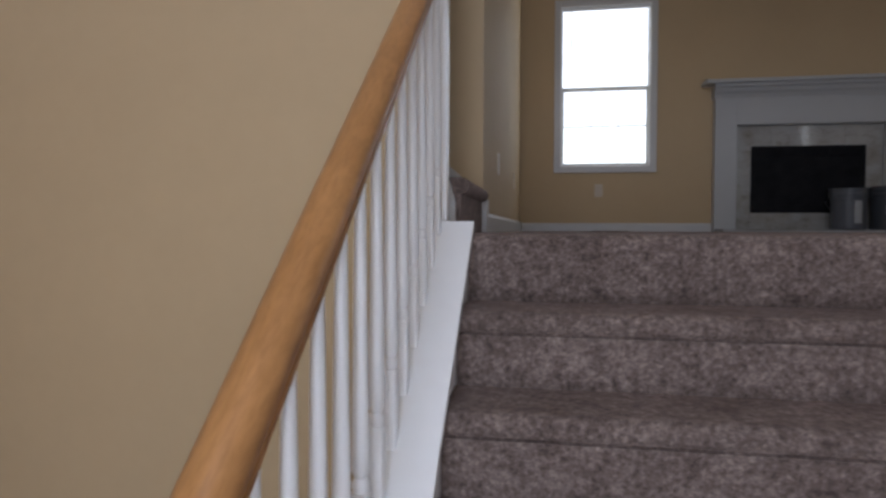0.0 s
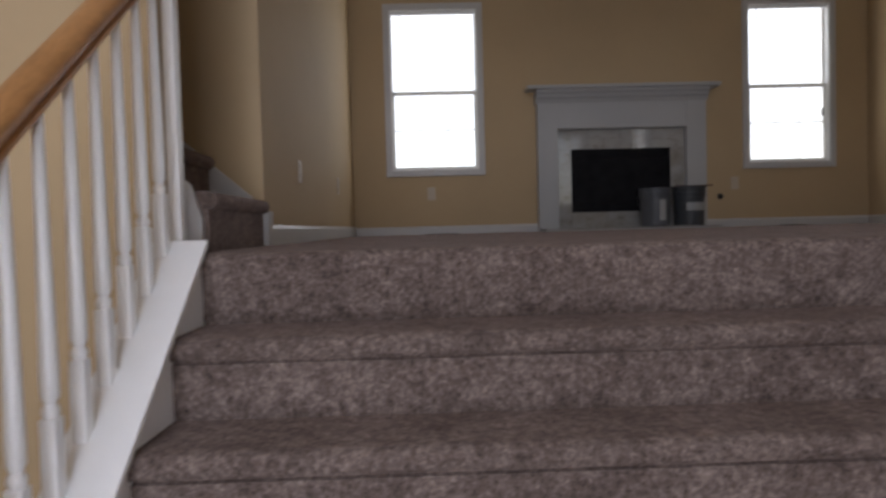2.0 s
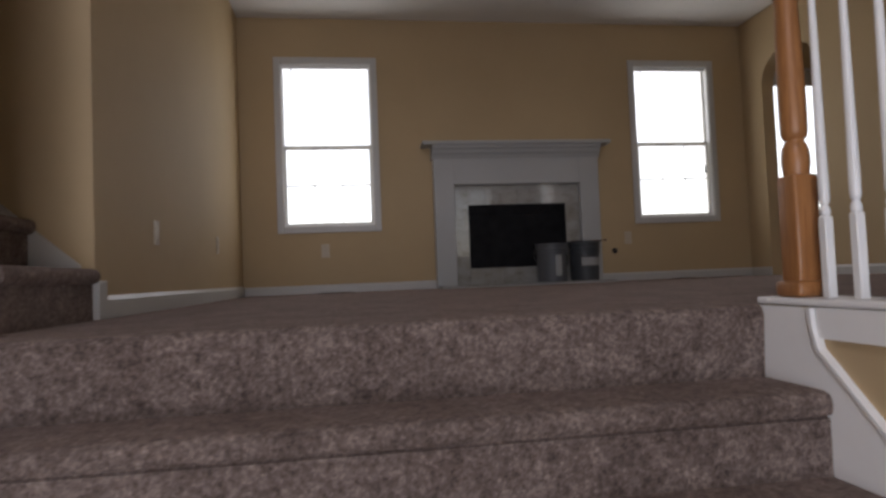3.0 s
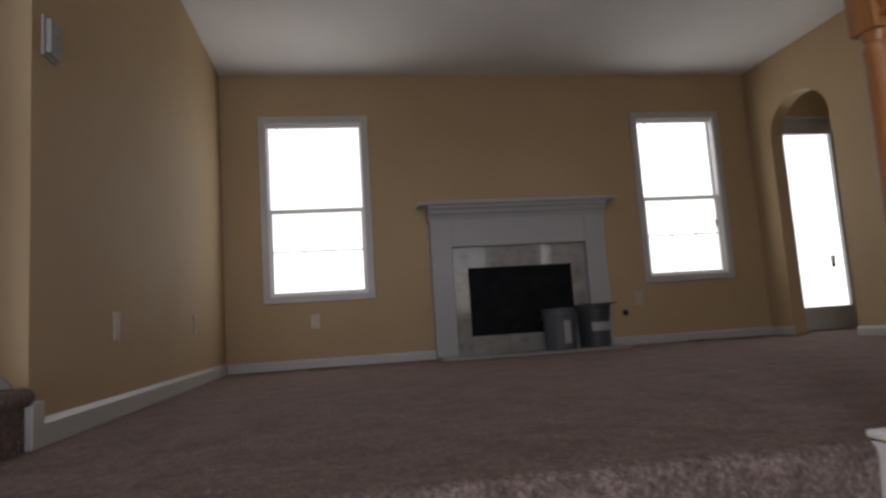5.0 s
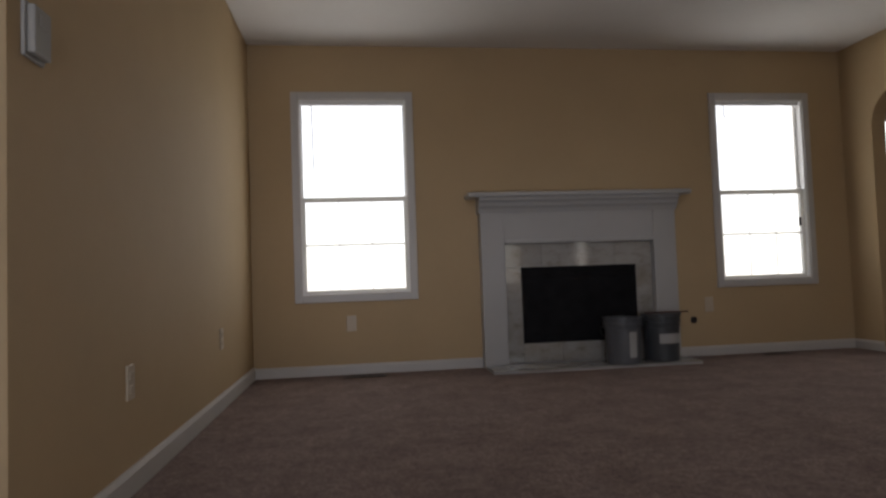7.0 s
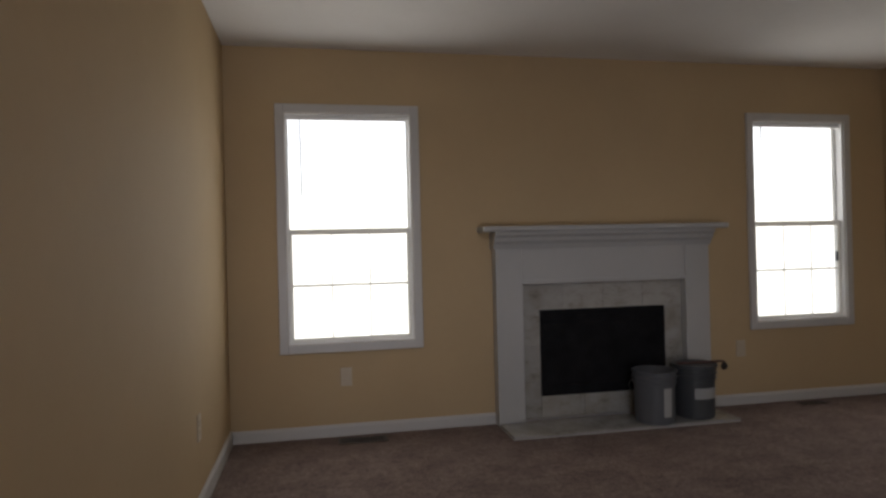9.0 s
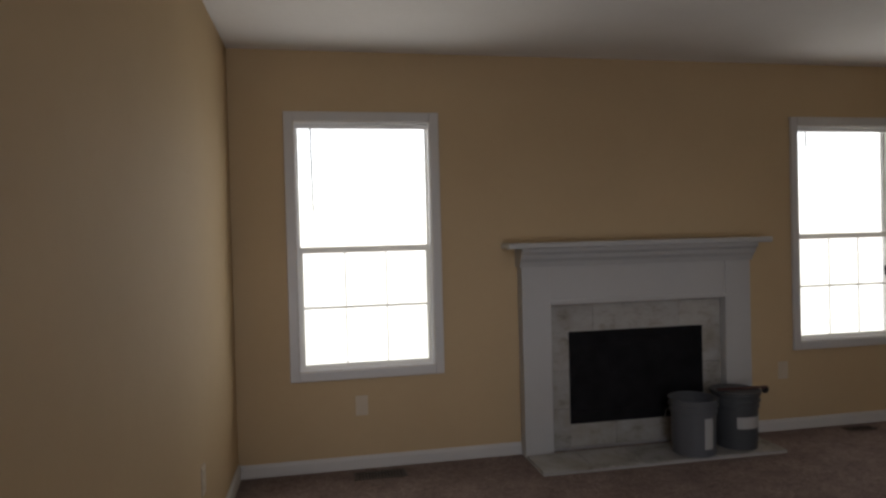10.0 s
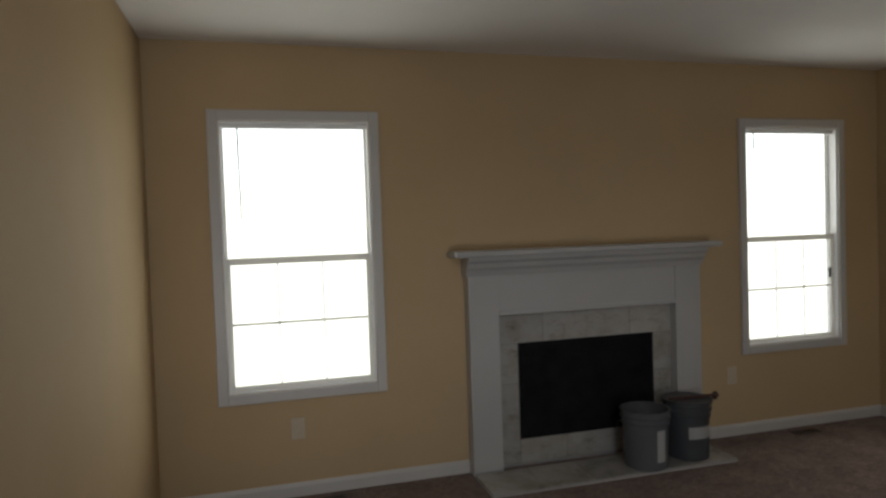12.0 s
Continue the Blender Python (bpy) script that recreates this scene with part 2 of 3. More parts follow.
box(bm, -3.5, 0.0, UP_S - 0.12, UP_N + 0.12, 4.9, 5.05)
struct("ceiling_stair", bm, ceiling_paint, "white ceiling over the upper stair", "ceiling")

# unseen; set high to leave room for the added fill over the entry
bm = box(B(), VOID_W - 0.12, SR + 0.22, SOUTH - 0.12, UP_S, 4.9, 5.05)
struct("ceiling_foyer", bm, ceiling_paint, "white ceiling high over the entry stair", "ceiling")


# ---- walls ----
def wall_xz(name, x0, x1, y0, y1, z0, z1, holes, label):
    """A wall that runs along x, with rectangular holes (x from, x to, z from, z to)."""
    bm = B()
    cuts = sorted(holes)
    x = x0
    for hx0, hx1, hz0, hz1 in cuts:
        box(bm, x, hx0, y0, y1, z0, z1)
        if hz0 > z0:
            box(bm, hx0, hx1, y0, y1, z0, hz0)
        box(bm, hx0, hx1, y0, y1, hz1, z1)
        x = hx1
    box(bm, x, x1, y0, y1, z0, z1)
    return struct(name, bm, wall_paint, label, "wall")


wall_xz("wall_north", -0.12, 7.12, NORTH, NORTH + 0.14, -0.22, CEIL, [(*W1, *WZ), (*W2, *WZ), (DOOR[0], DOOR[1], -0.22, DOOR[2])], "tan painted drywall behind the fireplace")
bm = box(B(), -0.12, WEST, UP_N, NORTH, -0.22, CEIL)
struct("wall_west", bm, wall_paint, "tan painted drywall beside the stair opening", "wall")
bm = box(B(), -3.4, -0.12, UP_N, UP_N + 0.12, -0.22, 4.9)
struct("wall_stair_north", bm, wall_paint, "tan drywall along the upper stair", "wall")
bm = box(B(), -3.4, -0.06, 1.98, UP_S, -2.9, 4.9)
struct("wall_stair_south", bm, wall_paint, "tan drywall between the stair well and the upper stair", "wall")
bm = box(B(), -3.52, -3.4, 1.98, UP_N + 0.12, -0.22, 4.9)
struct("wall_stair_end", bm, wall_paint, "tan drywall at the head of the upper stair", "wall")
bm = B()
box(bm, 0.0, 0.12, UP_S, UP_N + 0.12, CEIL + 0.2, 4.9)
struct("wall_stair_header", bm, wall_paint, "tan drywall over the stair opening", "wall")
bm = box(B(), VOID_W - 0.12, VOID_W, SOUTH, 1.98, -2.9, 4.9)
struct("wall_foyer_west", bm, wall_paint, "tan drywall of the stair well", "wall")
wall_xz("wall_south", VOID_W - 0.12, 7.12, SOUTH - 0.12, SOUTH, -2.9, CEIL, [(-0.35, 1.25, -0.95, 0.65), (3.1, 4.0, 0.5, 1.945), (5.2, 5.36, 0.45, 2.15)], "tan drywall at the house front with a wide light")
# unseen wall, its opening added for the high fill lamp
wall_xz("wall_foyer_south", VOID_W - 0.12, SR + 0.22, SOUTH - 0.12, SOUTH, CEIL, 4.9, [(-0.8, 0.5, 2.75, 4.15)], "tan drywall over the entry with an added high opening")
bm = box(B(), SR + 0.1, SR + 0.22, SOUTH, UP_S - 0.12, CEIL + 0.2, 4.9)
struct("wall_foyer_east", bm, wall_paint, "tan drywall high above the stair well edge", "wall")
bm = box(B(), -0.06, SR + 0.22, UP_S - 0.12, UP_S, CEIL, 4.9)
struct("wall_foyer_north", bm, wall_paint, "tan drywall high above the head of the entry stair", "wall")
bm = box(B(), 7.0, 7.12, SOUTH, NORTH, -0.22, CEIL)
struct("wall_dining_east", bm, wall_paint, "tan drywall of the adjoining room", "wall")
bm = box(B(), EAST + 0.12, 7.0, 2.48, 2.6, -0.22, CEIL)
struct("wall_dining_south", bm, wall_paint, "tan drywall of the adjoining room", "wall")


def east_wall():
    """The wall with the arched opening."""
    bm = B()
    y0, y1, spring, crown = ARCH
    c, half = (y0 + y1) / 2, (y1 - y0) / 2
    arc = [(c + half * math.cos(math.pi * i / 20), spring + (crown - spring) * math.sin(math.pi * i / 20)) for i in range(21)]
    outline = [(0.4, -0.22), (y0, -0.22), (y0, spring)] + arc[::-1][1:-1] + [(y1, spring), (y1, -0.22), (NORTH, -0.22), (NORTH, CEIL), (0.4, CEIL)]
    prism(bm, outline, "x", EAST, EAST + 0.12)
    return struct("wall_east", bm, wall_paint, "tan drywall with a round-headed opening", "wall")


east_wall()
bm = box(B(), SR, SR + 0.1, SOUTH, NOSE + 0.02, -2.9, -0.002)
struct("wall_knee", bm, wall_paint, "tan drywall below the floor edge beside the entry stair", "wall")


# ---- baseboards ----
def board_profile(d, h):
    return [(0, 0), (d, 0), (d, h - 0.018), (d * 0.55, h - 0.006), (d * 0.35, h), (0, h)]


def baseboard(name, axis, face, sign, a, b, h=0.074):
    pts = [(face + sign * p, q) for p, q in board_profile(0.014, h)]
    return struct(name, prism(B(), pts, axis, a, b), trim_paint, "white painted baseboard with a moulded top edge", "baseboard")


baseboard("baseboard_west", "y", WEST, 1, UP_N + 0.065, NORTH - 0.014, 0.086)
baseboard("baseboard_north_a", "x", NORTH, -1, WEST, 1.69)
baseboard("baseboard_north_b", "x", NORTH, -1, 3.224, EAST)
baseboard("baseboard_east_a", "y", EAST, -1, ARCH[1], NORTH - 0.014)
baseboard("baseboard_east_b", "y", EAST, -1, 0.4, ARCH[0])


# ---- windows ----
def window(name, x0, x1, z0, z1, label, latch):
    w = thing(name, label, "window", (0, 0, 0), "", "structure")
    y = NORTH
    c = 0.055
    # casing, mitred look: stiles run between head and sill
    bm = B()
    box(bm, x0 - c, x0 - 0.002, y - 0.018, y + 0.0, z0 - c, z1 + c, 0.004)
    box(bm, x1 + 0.002, x1 + c, y - 0.018, y, z0 - c, z1 + c, 0.004)
    box(bm, x0 - 0.002, x1 + 0.002, y - 0.0175, y, z1 + 0.002, z1 + c, 0.004)
    box(bm, x0 - 0.002, x1 + 0.002, y - 0.0175, y, z0 - c, z0 - 0.002, 0.004)
    part("window_casing", bm, trim_paint, w)
    bm = B()
    box(bm, x0, x0 + 0.009, y - 0.004, y + 0.10, z0, z1)
    box(bm, x1 - 0.009, x1, y - 0.004, y + 0.10, z0, z1)
    box(bm, x0 + 0.009, x1 - 0.009, y - 0.004, y + 0.10, z1 - 0.009, z1)
    box(bm, x0 + 0.009, x1 - 0.009, y - 0.004, y + 0.10, z0, z0 + 0.009)
    part("window_frame", bm, vinyl, w)
    mid = (z0 + z1) / 2 - 0.025
    a, b = x0 + 0.009, x1 - 0.009

    def sash(nm, ya, za, zb, st, cross):
        bm = B()
        box(bm, a, a + st, ya, ya + 0.03, za, zb, 0.003)
        box(bm, b - st, b, ya, ya + 0.03, za, zb, 0.003)
        box(bm, a + st, b - st, ya, ya + 0.03, za, za + st, 0.003)
        box(bm, a + st, b - st, ya, ya + 0.03, zb - (0.036 if cross else st), zb, 0.003)
        s = part(nm, bm, glare_vinyl, w)
        g = part("pane", box(B(), a + st, b - st, ya + 0.012, ya + 0.016, za + st, zb - st), glass, s)
        g.visible_shadow = False
        if cross:
            zc = (za + zb) / 2
            part("muntin", box(B(), a + st, b - st, ya + 0.004, ya + 0.011, zc - 0.006, zc + 0.006), glare_vinyl, s)
            for k in (1, 2):
                xc = a + st + (b - a - 2 * st) * k / 3
                part("muntin", box(B(), xc - 0.003, xc + 0.003, ya + 0.005, ya + 0.0105, za + st, zb - st), glare_vinyl, s)
        return s

    sash("upper_sash", y + 0.056, mid - 0.005, z1 - 0.009, 0.010, False)
    sash("lower_sash", y + 0.022, z0 + 0.009, mid + 0.022, 0.024, True)
    bm = B()
    box(bm, a, b, y + 0.02, y + 0.046, z1 - 0.036, z1 - 0.013, 0.003)
    part("blind_headrail", bm, vinyl, w, "raised white blind headrail")
    part("blind_wand", tube(B(), [(a + 0.085, y + 0.03, z1 - 0.03), (a + 0.09, y + 0.03, z1 - (0.14 if latch else 0.52))], 0.004), cord_grey, w)
    if latch:
        bm = B()
        box(bm, b - 0.055, b - 0.037, y + 0.008, y + 0.0215, mid - 0.28, mid - 0.21, 0.004)
        part("cord_cleat", bm, slot_black, w, "small black cord cleat")
    return w


window("window_1", *W1, *WZ, "white double-hung window with a raised blind, bright daylight behind", False)
window("window_2", *W2, *WZ, "white double-hung window beside the arched opening", True)


def patio_door():
    d = thing("door_1", "white exterior door with one tall glass light", "door", (0, 0, 0), "", "structure")
    x0, x1, zt = DOOR
    y = NORTH + 0.05
    bm = B()
    gx0, gx1, gz0, gz1 = 5.03, 5.67, 0.22, 1.87
    box(bm, x0 + 0.02, gx0, y, y + 0.045, 0.012, zt - 0.02, 0.003)
    box(bm, gx1, x1 - 0.02, y, y + 0.045, 0.012, zt - 0.02, 0.003)
    box(bm, gx0, gx1, y, y + 0.045, 0.012, gz0, 0.003)
    box(bm, gx0, gx1, y, y + 0.045, gz1, zt - 0.02, 0.003)
    leaf = part("door_leaf", bm, trim_paint, d)
    g = part("pane", box(B(), gx0, gx1, y + 0.02, y + 0.026, gz0, gz1), glass, leaf)
    g.visible_shadow = False
    bm = B()
    box(bm, x0, x0 + 0.02, y - 0.05, y + 0.09, 0.0, zt)
    box(bm, x1 - 0.02, x1, y - 0.05, y + 0.09, 0.0, zt)
    box(bm, x0 + 0.02, x1 - 0.02, y - 0.05, y + 0.09, zt - 0.02, zt)
    part("door_frame", bm, trim_paint, d)
    bm = B()
    box(bm, 5.50, 5.525, y - 0.03, y - 0.0, 0.58, 0.69, 0.006)
    part("door_handle", bm, slot_black, d, "small black door pull")
    part("threshold", box(B(), x0, x1, NORTH - 0.02, NORTH + 0.13, -0.0, 0.011), steel, d)


patio_door()


# ---- entry flight ----
def nose_outline(y, z, depth):
    """Carpeted tread and the riser under it: outline in y, z. The rounded nose overhangs a thin tucked crease."""
    nose = [(0.030, 0.0), (0.013, -0.004), (0.004, -0.013), (0.0, -0.028), (0.002, -0.044), (0.008, -0.053), (0.022, -0.056), (0.022, -0.0595), (0.012, -0.063)]
    return [(y + depth, z)] + [(y + a, z + b) for a, b in nose] + [(y + 0.013, z - RISE - 0.004), (y + depth, z - RISE - 0.004)]


stairs = thing("staircase", "carpeted entry stair with rounded nosings", "stairs", (0, 0, 0), "", "structure")
for k in range(7):
    y, z = NOSE - RUN * k, -RISE * k
    depth = 0.05 if k == 0 else RUN + 0.03
    outline = nose_outline(y, z, depth) if k else [(y + 0.05, 0.0), (y + 0.03, 0.0), (y + 0.014, -0.005), (y + 0.004, -0.015), (y, -0.032), (y + 0.012, -RISE - 0.004), (y + 0.05, -RISE - 0.004)]
    part("step", prism(B(), outline, "x", SL, SR), carpet, stairs, "", True)

# closed string on the rail side: white skirt with a sloping cap
SLOPE = RISE / RUN


def pitch_line(y, up=0.0):
    return (y - NOSE) * SLOPE + up


string = thing("stair_stringer", "white closed stringer with a sloping cap beside the stair", "trim", (0, 0, 0), "", "structure")
YB, YT = 0.25, 1.885
pts = [(YB, pitch_line(YB, -0.35)), (YT, pitch_line(YT, -0.35)), (YT, pitch_line(YT, 0.008)), (YB, pitch_line(YB, 0.008))]
part("skirt", prism(B(), pts, "x", -0.04, SL), enamel, string)
pts = [(YB, pitch_line(YB, 0.01)), (YT, pitch_line(YT, 0.01)), (YT, pitch_line(YT, 0.032)), (YB, pitch_line(YB, 0.032))]
part("cap", prism(B(), pts, "x", -0.055, SL + 0.018), enamel, string)
bm = box(B(), -0.02, SL, SOUTH, 1.93, -2.9, FOYER - 0.0)
struct("wall_well", bm, wall_paint, "tan drywall below the entry stair", "wall")
bm = B()
prism(bm, [(YB, -2.7), (1.98, -2.7), (1.98, pitch_line(1.98, -0.36)), (YB, pitch_line(YB, -0.36))], "x", -0.0, SL - 0.02)
struct("wall_under_stair", bm, wall_paint, "tan drywall under the stair", "wall")


# ---- left railing ----
def baluster_mesh(length, square, s=0.016):
    bm = B()
    k = s / 0.016
    box(bm, -s, s, -s, s, 0.0, square, 0.003, 1)
    rows = [(0.012, square - 0.004), (0.0165, square + 0.008), (0.0165, square + 0.016), (0.011, square + 0.026), (0.0165, square + 0.04), (0.017, square + 0.075), (0.0155, square + 0.15), (0.0125, length * 0.72), (0.0098, length)]
    lathe(bm, [(r * k, z) for r, z in rows], n=12)
    return mesh_of("baluster", bm, enamel, True)


RAIL_UP = 0.79
rail = thing("stair_railing", "oak stair handrail on slender white turned balusters", "railing")
RX = -0.032


def handrail_outline():
    """Rounded rail section, half width in x and height above its underside."""
    return [(-0.027, 0), (0.027, 0), (0.027, 0.008), (0.021, 0.012), (0.023, 0.019), (0.033, 0.026), (0.035, 0.036), (0.031, 0.050), (0.018, 0.060), (0.0, 0.063), (-0.018, 0.060), (-0.031, 0.050), (-0.035, 0.036), (-0.033, 0.026), (-0.023, 0.019), (-0.021, 0.012), (-0.027, 0.008)]


def sloped_rail(ya, yb, up):
    bm = B()
    ends = []
    for y in (ya, yb):
        ends.append([bm.verts.new((RX + p, y, pitch_line(y, up) + q * 1.3)) for p, q in handrail_outline()])
    n = len(ends[0])
    for i in range(n):
        j = (i + 1) % n
        bm.faces.new((ends[0][i], ends[0][j], ends[1][j], ends[1][i]))
    bm.faces.new(ends[0][::-1])
    bm.faces.new(ends[1])
    bmesh.ops.recalc_face_normals(bm, faces=bm.faces[:])
    return bm


part("handrail", sloped_rail(0.22, 1.965, RAIL_UP - 0.04), oak_rail, rail, "golden oak handrail", True)
bal = baluster_mesh(RAIL_UP - 0.04 - 0.03 + 0.01, 0.17)
y = 0.29
while y < 1.86:
    o = new("baluster", bal)
    o.parent = rail
    o.location = (RX + 0.012, y, pitch_line(y, 0.018))
    y += 0.104
bm = box(B(), -0.034, 0.0, 1.935, 1.975, 0.0, CEIL - 0.004, 0.004)
struct("trim_wall_end", bm, enamel, "white half post on the wall end beside the railing", "trim")

# ---- right side: skirt, cap, guard rail ----
skirt = thing("stair_skirt", "white skirt board along the entry stair wall", "trim", (0, 0, 0), "", "structure")
pts = [(NOSE + 0.03, -0.21), (NOSE + 0.03, -0.004), (NOSE - 0.17, -0.004), (NOSE - 0.175, -0.05), (NOSE - 0.19, -0.10)]
yb = 0.3
pts += [(yb, pitch_line(yb, 0.04)), (yb, pitch_line(yb, -0.36)), (NOSE - 0.1, pitch_line(NOSE - 0.1, -0.36))]
part("skirt_board", prism(B(), pts, "x", SR - 0.014, SR), enamel, skirt)
rim = [(NOSE - 0.17, -0.004), (NOSE - 0.175, -0.05), (NOSE - 0.19, -0.10), (yb, pitch_line(yb, 0.04)), (yb, pitch_line(yb, 0.052)), (NOSE - 0.202, -0.098), (NOSE - 0.187, -0.05), (NOSE - 0.182, -0.004)]
part("skirt_bead", prism(B(), rim, "x", SR - 0.022, SR), enamel, skirt)
cap = thing("floor_edge_cap", "white nosing board on the stair well edge", "trim", (0, 0, 0), "", "structure")
part("cap_board", box(B(), SR - 0.014, SR + 0.13, SOUTH, NOSE + 0.03, 0.0, 0.018, 0.006), enamel, cap)
part("fascia", box(B(), SR - 0.012, SR - 0.0005, SOUTH, NOSE - 0.19, -0.075, -0.002), enamel, cap)

guard = thing("guard_railing", "oak guard rail with white turned balusters beside the stair well", "railing")
GX = SR + 0.05


def newel(x, y, z0):
    bm = B()
    s = 0.035
    box(bm, x - s, x + s, y - s, y + s, z0, z0 + 0.312, 0.009, 3)
    box(bm, x - s - 0.013, x + s + 0.013, y - s - 0.013, y + s + 0.013, z0, z0 + 0.042, 0.012, 3)
    rows = [(0.040, 0.300), (0.041, 0.312), (0.043, 0.322), (0.046, 0.340), (0.046, 0.358), (0.043, 0.378), (0.036, 0.392), (0.031, 0.397), (0.031, 0.403), (0.040, 0.410), (0.044, 0.425), (0.045, 0.48), (0.044, 0.58), (0.041, 0.68), (0.037, 0.75), (0.040, 0.772), (0.041, 0.784), (0.031, 0.798), (0.041, 0.815), (0.041, 0.826)]
    lathe(bm, [(r * 0.74, z0 + z) for r, z in rows], x, y, 24)
    box(bm, x - s, x + s, y - s, y + s, z0 + 0.82, z0 + 1.02, 0.005)
    lathe(bm, [(0.03, z0 + 1.02), (0.05, z0 + 1.03), (0.05, z0 + 1.04), (0.025, z0 + 1.05), (0.042, z0 + 1.075), (0.046, z0 + 1.095), (0.035, z0 + 1.125), (0.008, z0 + 1.14)], x, y, 24)
    return bm


NY = NOSE - 0.08
part("newel_post", newel(GX - 0.005, NY, 0.018), shaded_oak_post, guard, "turned golden oak newel post, coloured darker for shade", True)
bm = B()
prism(bm, [(GX + p, 0.86 + q * 1.1) for p, q in handrail_outline()], "y", SOUTH + 0.01, NY - 0.036)
part("handrail", bm, oak_rail, guard, "golden oak handrail", True)
gbal = baluster_mesh(0.848, 0.20, 0.0122)
y = NY - 0.085
while y > SOUTH + 0.1:
    o = new("baluster", gbal)
    o.parent = guard
    o.location = (GX, y, 0.016)
    y -= 0.098

# ---- upper flight ----
up = thing("upper_staircase", "dark carpeted stair rising beside the living room wall", "stairs", (0, 0, 0), "", "structure")
URISE, URUN = 0.184, 0.213
for k in range(13):
    x, z = 0.044 - URUN * k, URISE * (k + 1)
    r = 0.028
    arc = [(x - r + r * math.sin(math.pi * i / 8), z - r + r * math.cos(math.pi * i / 8)) for i in range(9)]
    outline = [(x - URUN - 0.03, z)] + arc + [(x - 0.028, z - 2 * r - 0.004), (x - 0.028, z - URISE), (x - URUN - 0.03, z - URISE)]
    part("step", prism(B(), outline, "y", UP_S + 0.014, UP_N - 0.014), carpet, up, "", True)
for ya, yb in ((UP_N - 0.013, UP_N), (UP_S, UP_S + 0.013)):
    bm = B()
    pts = [(0.0, 0.0), (0.0, 0.10), (-0.03, 0.20), (-3.1, 0.20 + 3.07 * URISE / URUN), (-3.1, 2.2), (-0.3, 0.0)]
    prism(bm, pts, "y", ya, yb)
    part("skirt_board", bm, trim_paint, up, "white painted skirt board")
bm = B()
box(bm, -0.014, WEST + 0.02, UP_N - 0.016, UP_N + 0.065, 0.0, 0.14, 0.004)
struct("trim_plinth", bm, trim_paint, "white plinth where skirt board meets baseboard", "trim")


# ---- fireplace ----
def fireplace():
    f = thing("fireplace", "white painted mantel, greyed for shade, round a dark gas firebox", "fireplace", (2.457, NORTH, 0))
    f_inv = Matrix.Translation((-2.457, -NORTH, 0))

    def fp(name, bm, m, label="", parent=None):
        bmesh.ops.transform(bm, matrix=f_inv, verts=bm.verts[:])
        return part(name, bm, m, parent or f, label)

    y = NORTH - 0.002
    L0, L1, R0, R1 = 1.69, 1.871, 3.043, 3.224
    for a, b in ((L0, L1), (R0, R1)):
        bm = B()
        box(bm, a, b, y - 0.09, y, 0.0, 1.19, 0.004)
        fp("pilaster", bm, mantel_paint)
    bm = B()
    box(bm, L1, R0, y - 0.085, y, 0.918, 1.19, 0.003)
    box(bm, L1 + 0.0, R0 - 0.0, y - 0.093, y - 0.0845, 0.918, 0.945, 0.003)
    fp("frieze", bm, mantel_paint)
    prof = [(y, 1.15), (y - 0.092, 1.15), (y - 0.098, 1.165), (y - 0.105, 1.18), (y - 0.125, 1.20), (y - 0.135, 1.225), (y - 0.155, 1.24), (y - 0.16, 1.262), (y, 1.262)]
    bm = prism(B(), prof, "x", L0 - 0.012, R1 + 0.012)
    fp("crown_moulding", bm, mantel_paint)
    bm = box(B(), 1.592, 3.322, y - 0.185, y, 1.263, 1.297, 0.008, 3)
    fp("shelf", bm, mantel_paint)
    fx0, fx1, fz0, fz1 = 2.003, 2.911, 0.165, 0.738
    bm = B()
    box(bm, L1, fx0, y - 0.02, y, 0.0, 0.918)
    box(bm, fx1, R0, y - 0.02, y, 0.0, 0.918)
    box(bm, fx0, fx1, y - 0.02, y, fz1, 0.918)
    box(bm, fx0, fx1, y - 0.02, y, 0.0, fz0)
    fp("backing", bm, grout)

    def tiles(x0, x1, z0, z1, nx, nz):
        for i in range(nx):
            for j in range(nz):
                a, b = x0 + (x1 - x0) * i / nx, x0 + (x1 - x0) * (i + 1) / nx
                c, d = z0 + (z1 - z0) * j / nz, z0 + (z1 - z0) * (j + 1) / nz
                fp("tile", box(B(), a + 0.0008, b - 0.0008, y - 0.030, y - 0.021, c + 0.0008, d - 0.0008, 0.0008, 1), marble)

    tiles(L1, R0, fz1, 0.918, 4, 1)
    tiles(L1, fx0, 0.022, fz1, 1, 3)
    tiles(fx1, R0, 0.022, fz1, 1, 3)
    tiles(fx0, fx1, 0.022, fz0, 3, 1)
    # firebox: steel frame, glass front, hollow behind
    bm = B()
    box(bm, fx0, fx0 + 0.03, y - 0.034, y - 0.021, fz0, fz1, 0.003)
    box(bm, fx1 - 0.03, fx1, y - 0.034, y - 0.021, fz0, fz1, 0.003)
    box(bm, fx0 + 0.03, fx1 - 0.03, y - 0.034, y - 0.021, fz1 - 0.09, fz1, 0.003)
    box(bm, fx0 + 0.03, fx1 - 0.03, y - 0.034, y - 0.021, fz0, fz0 + 0.07, 0.003)
    surround = fp("firebox_frame", bm, black_steel)
    for k in range(3):
        z = fz1 - 0.025 - 0.022 * k
        fp("louvre", box(B(), fx0 + 0.035, fx1 - 0.035, y - 0.040, y - 0.035, z - 0.007, z + 0.007, 0.002, 1), black_steel, "", surround)
    fp("firebox_front", box(B(), fx0 + 0.03, fx1 - 0.03, y - 0.028, y - 0.0215, fz0 + 0.07, fz1 - 0.09), black_steel, "dark firebox glass")


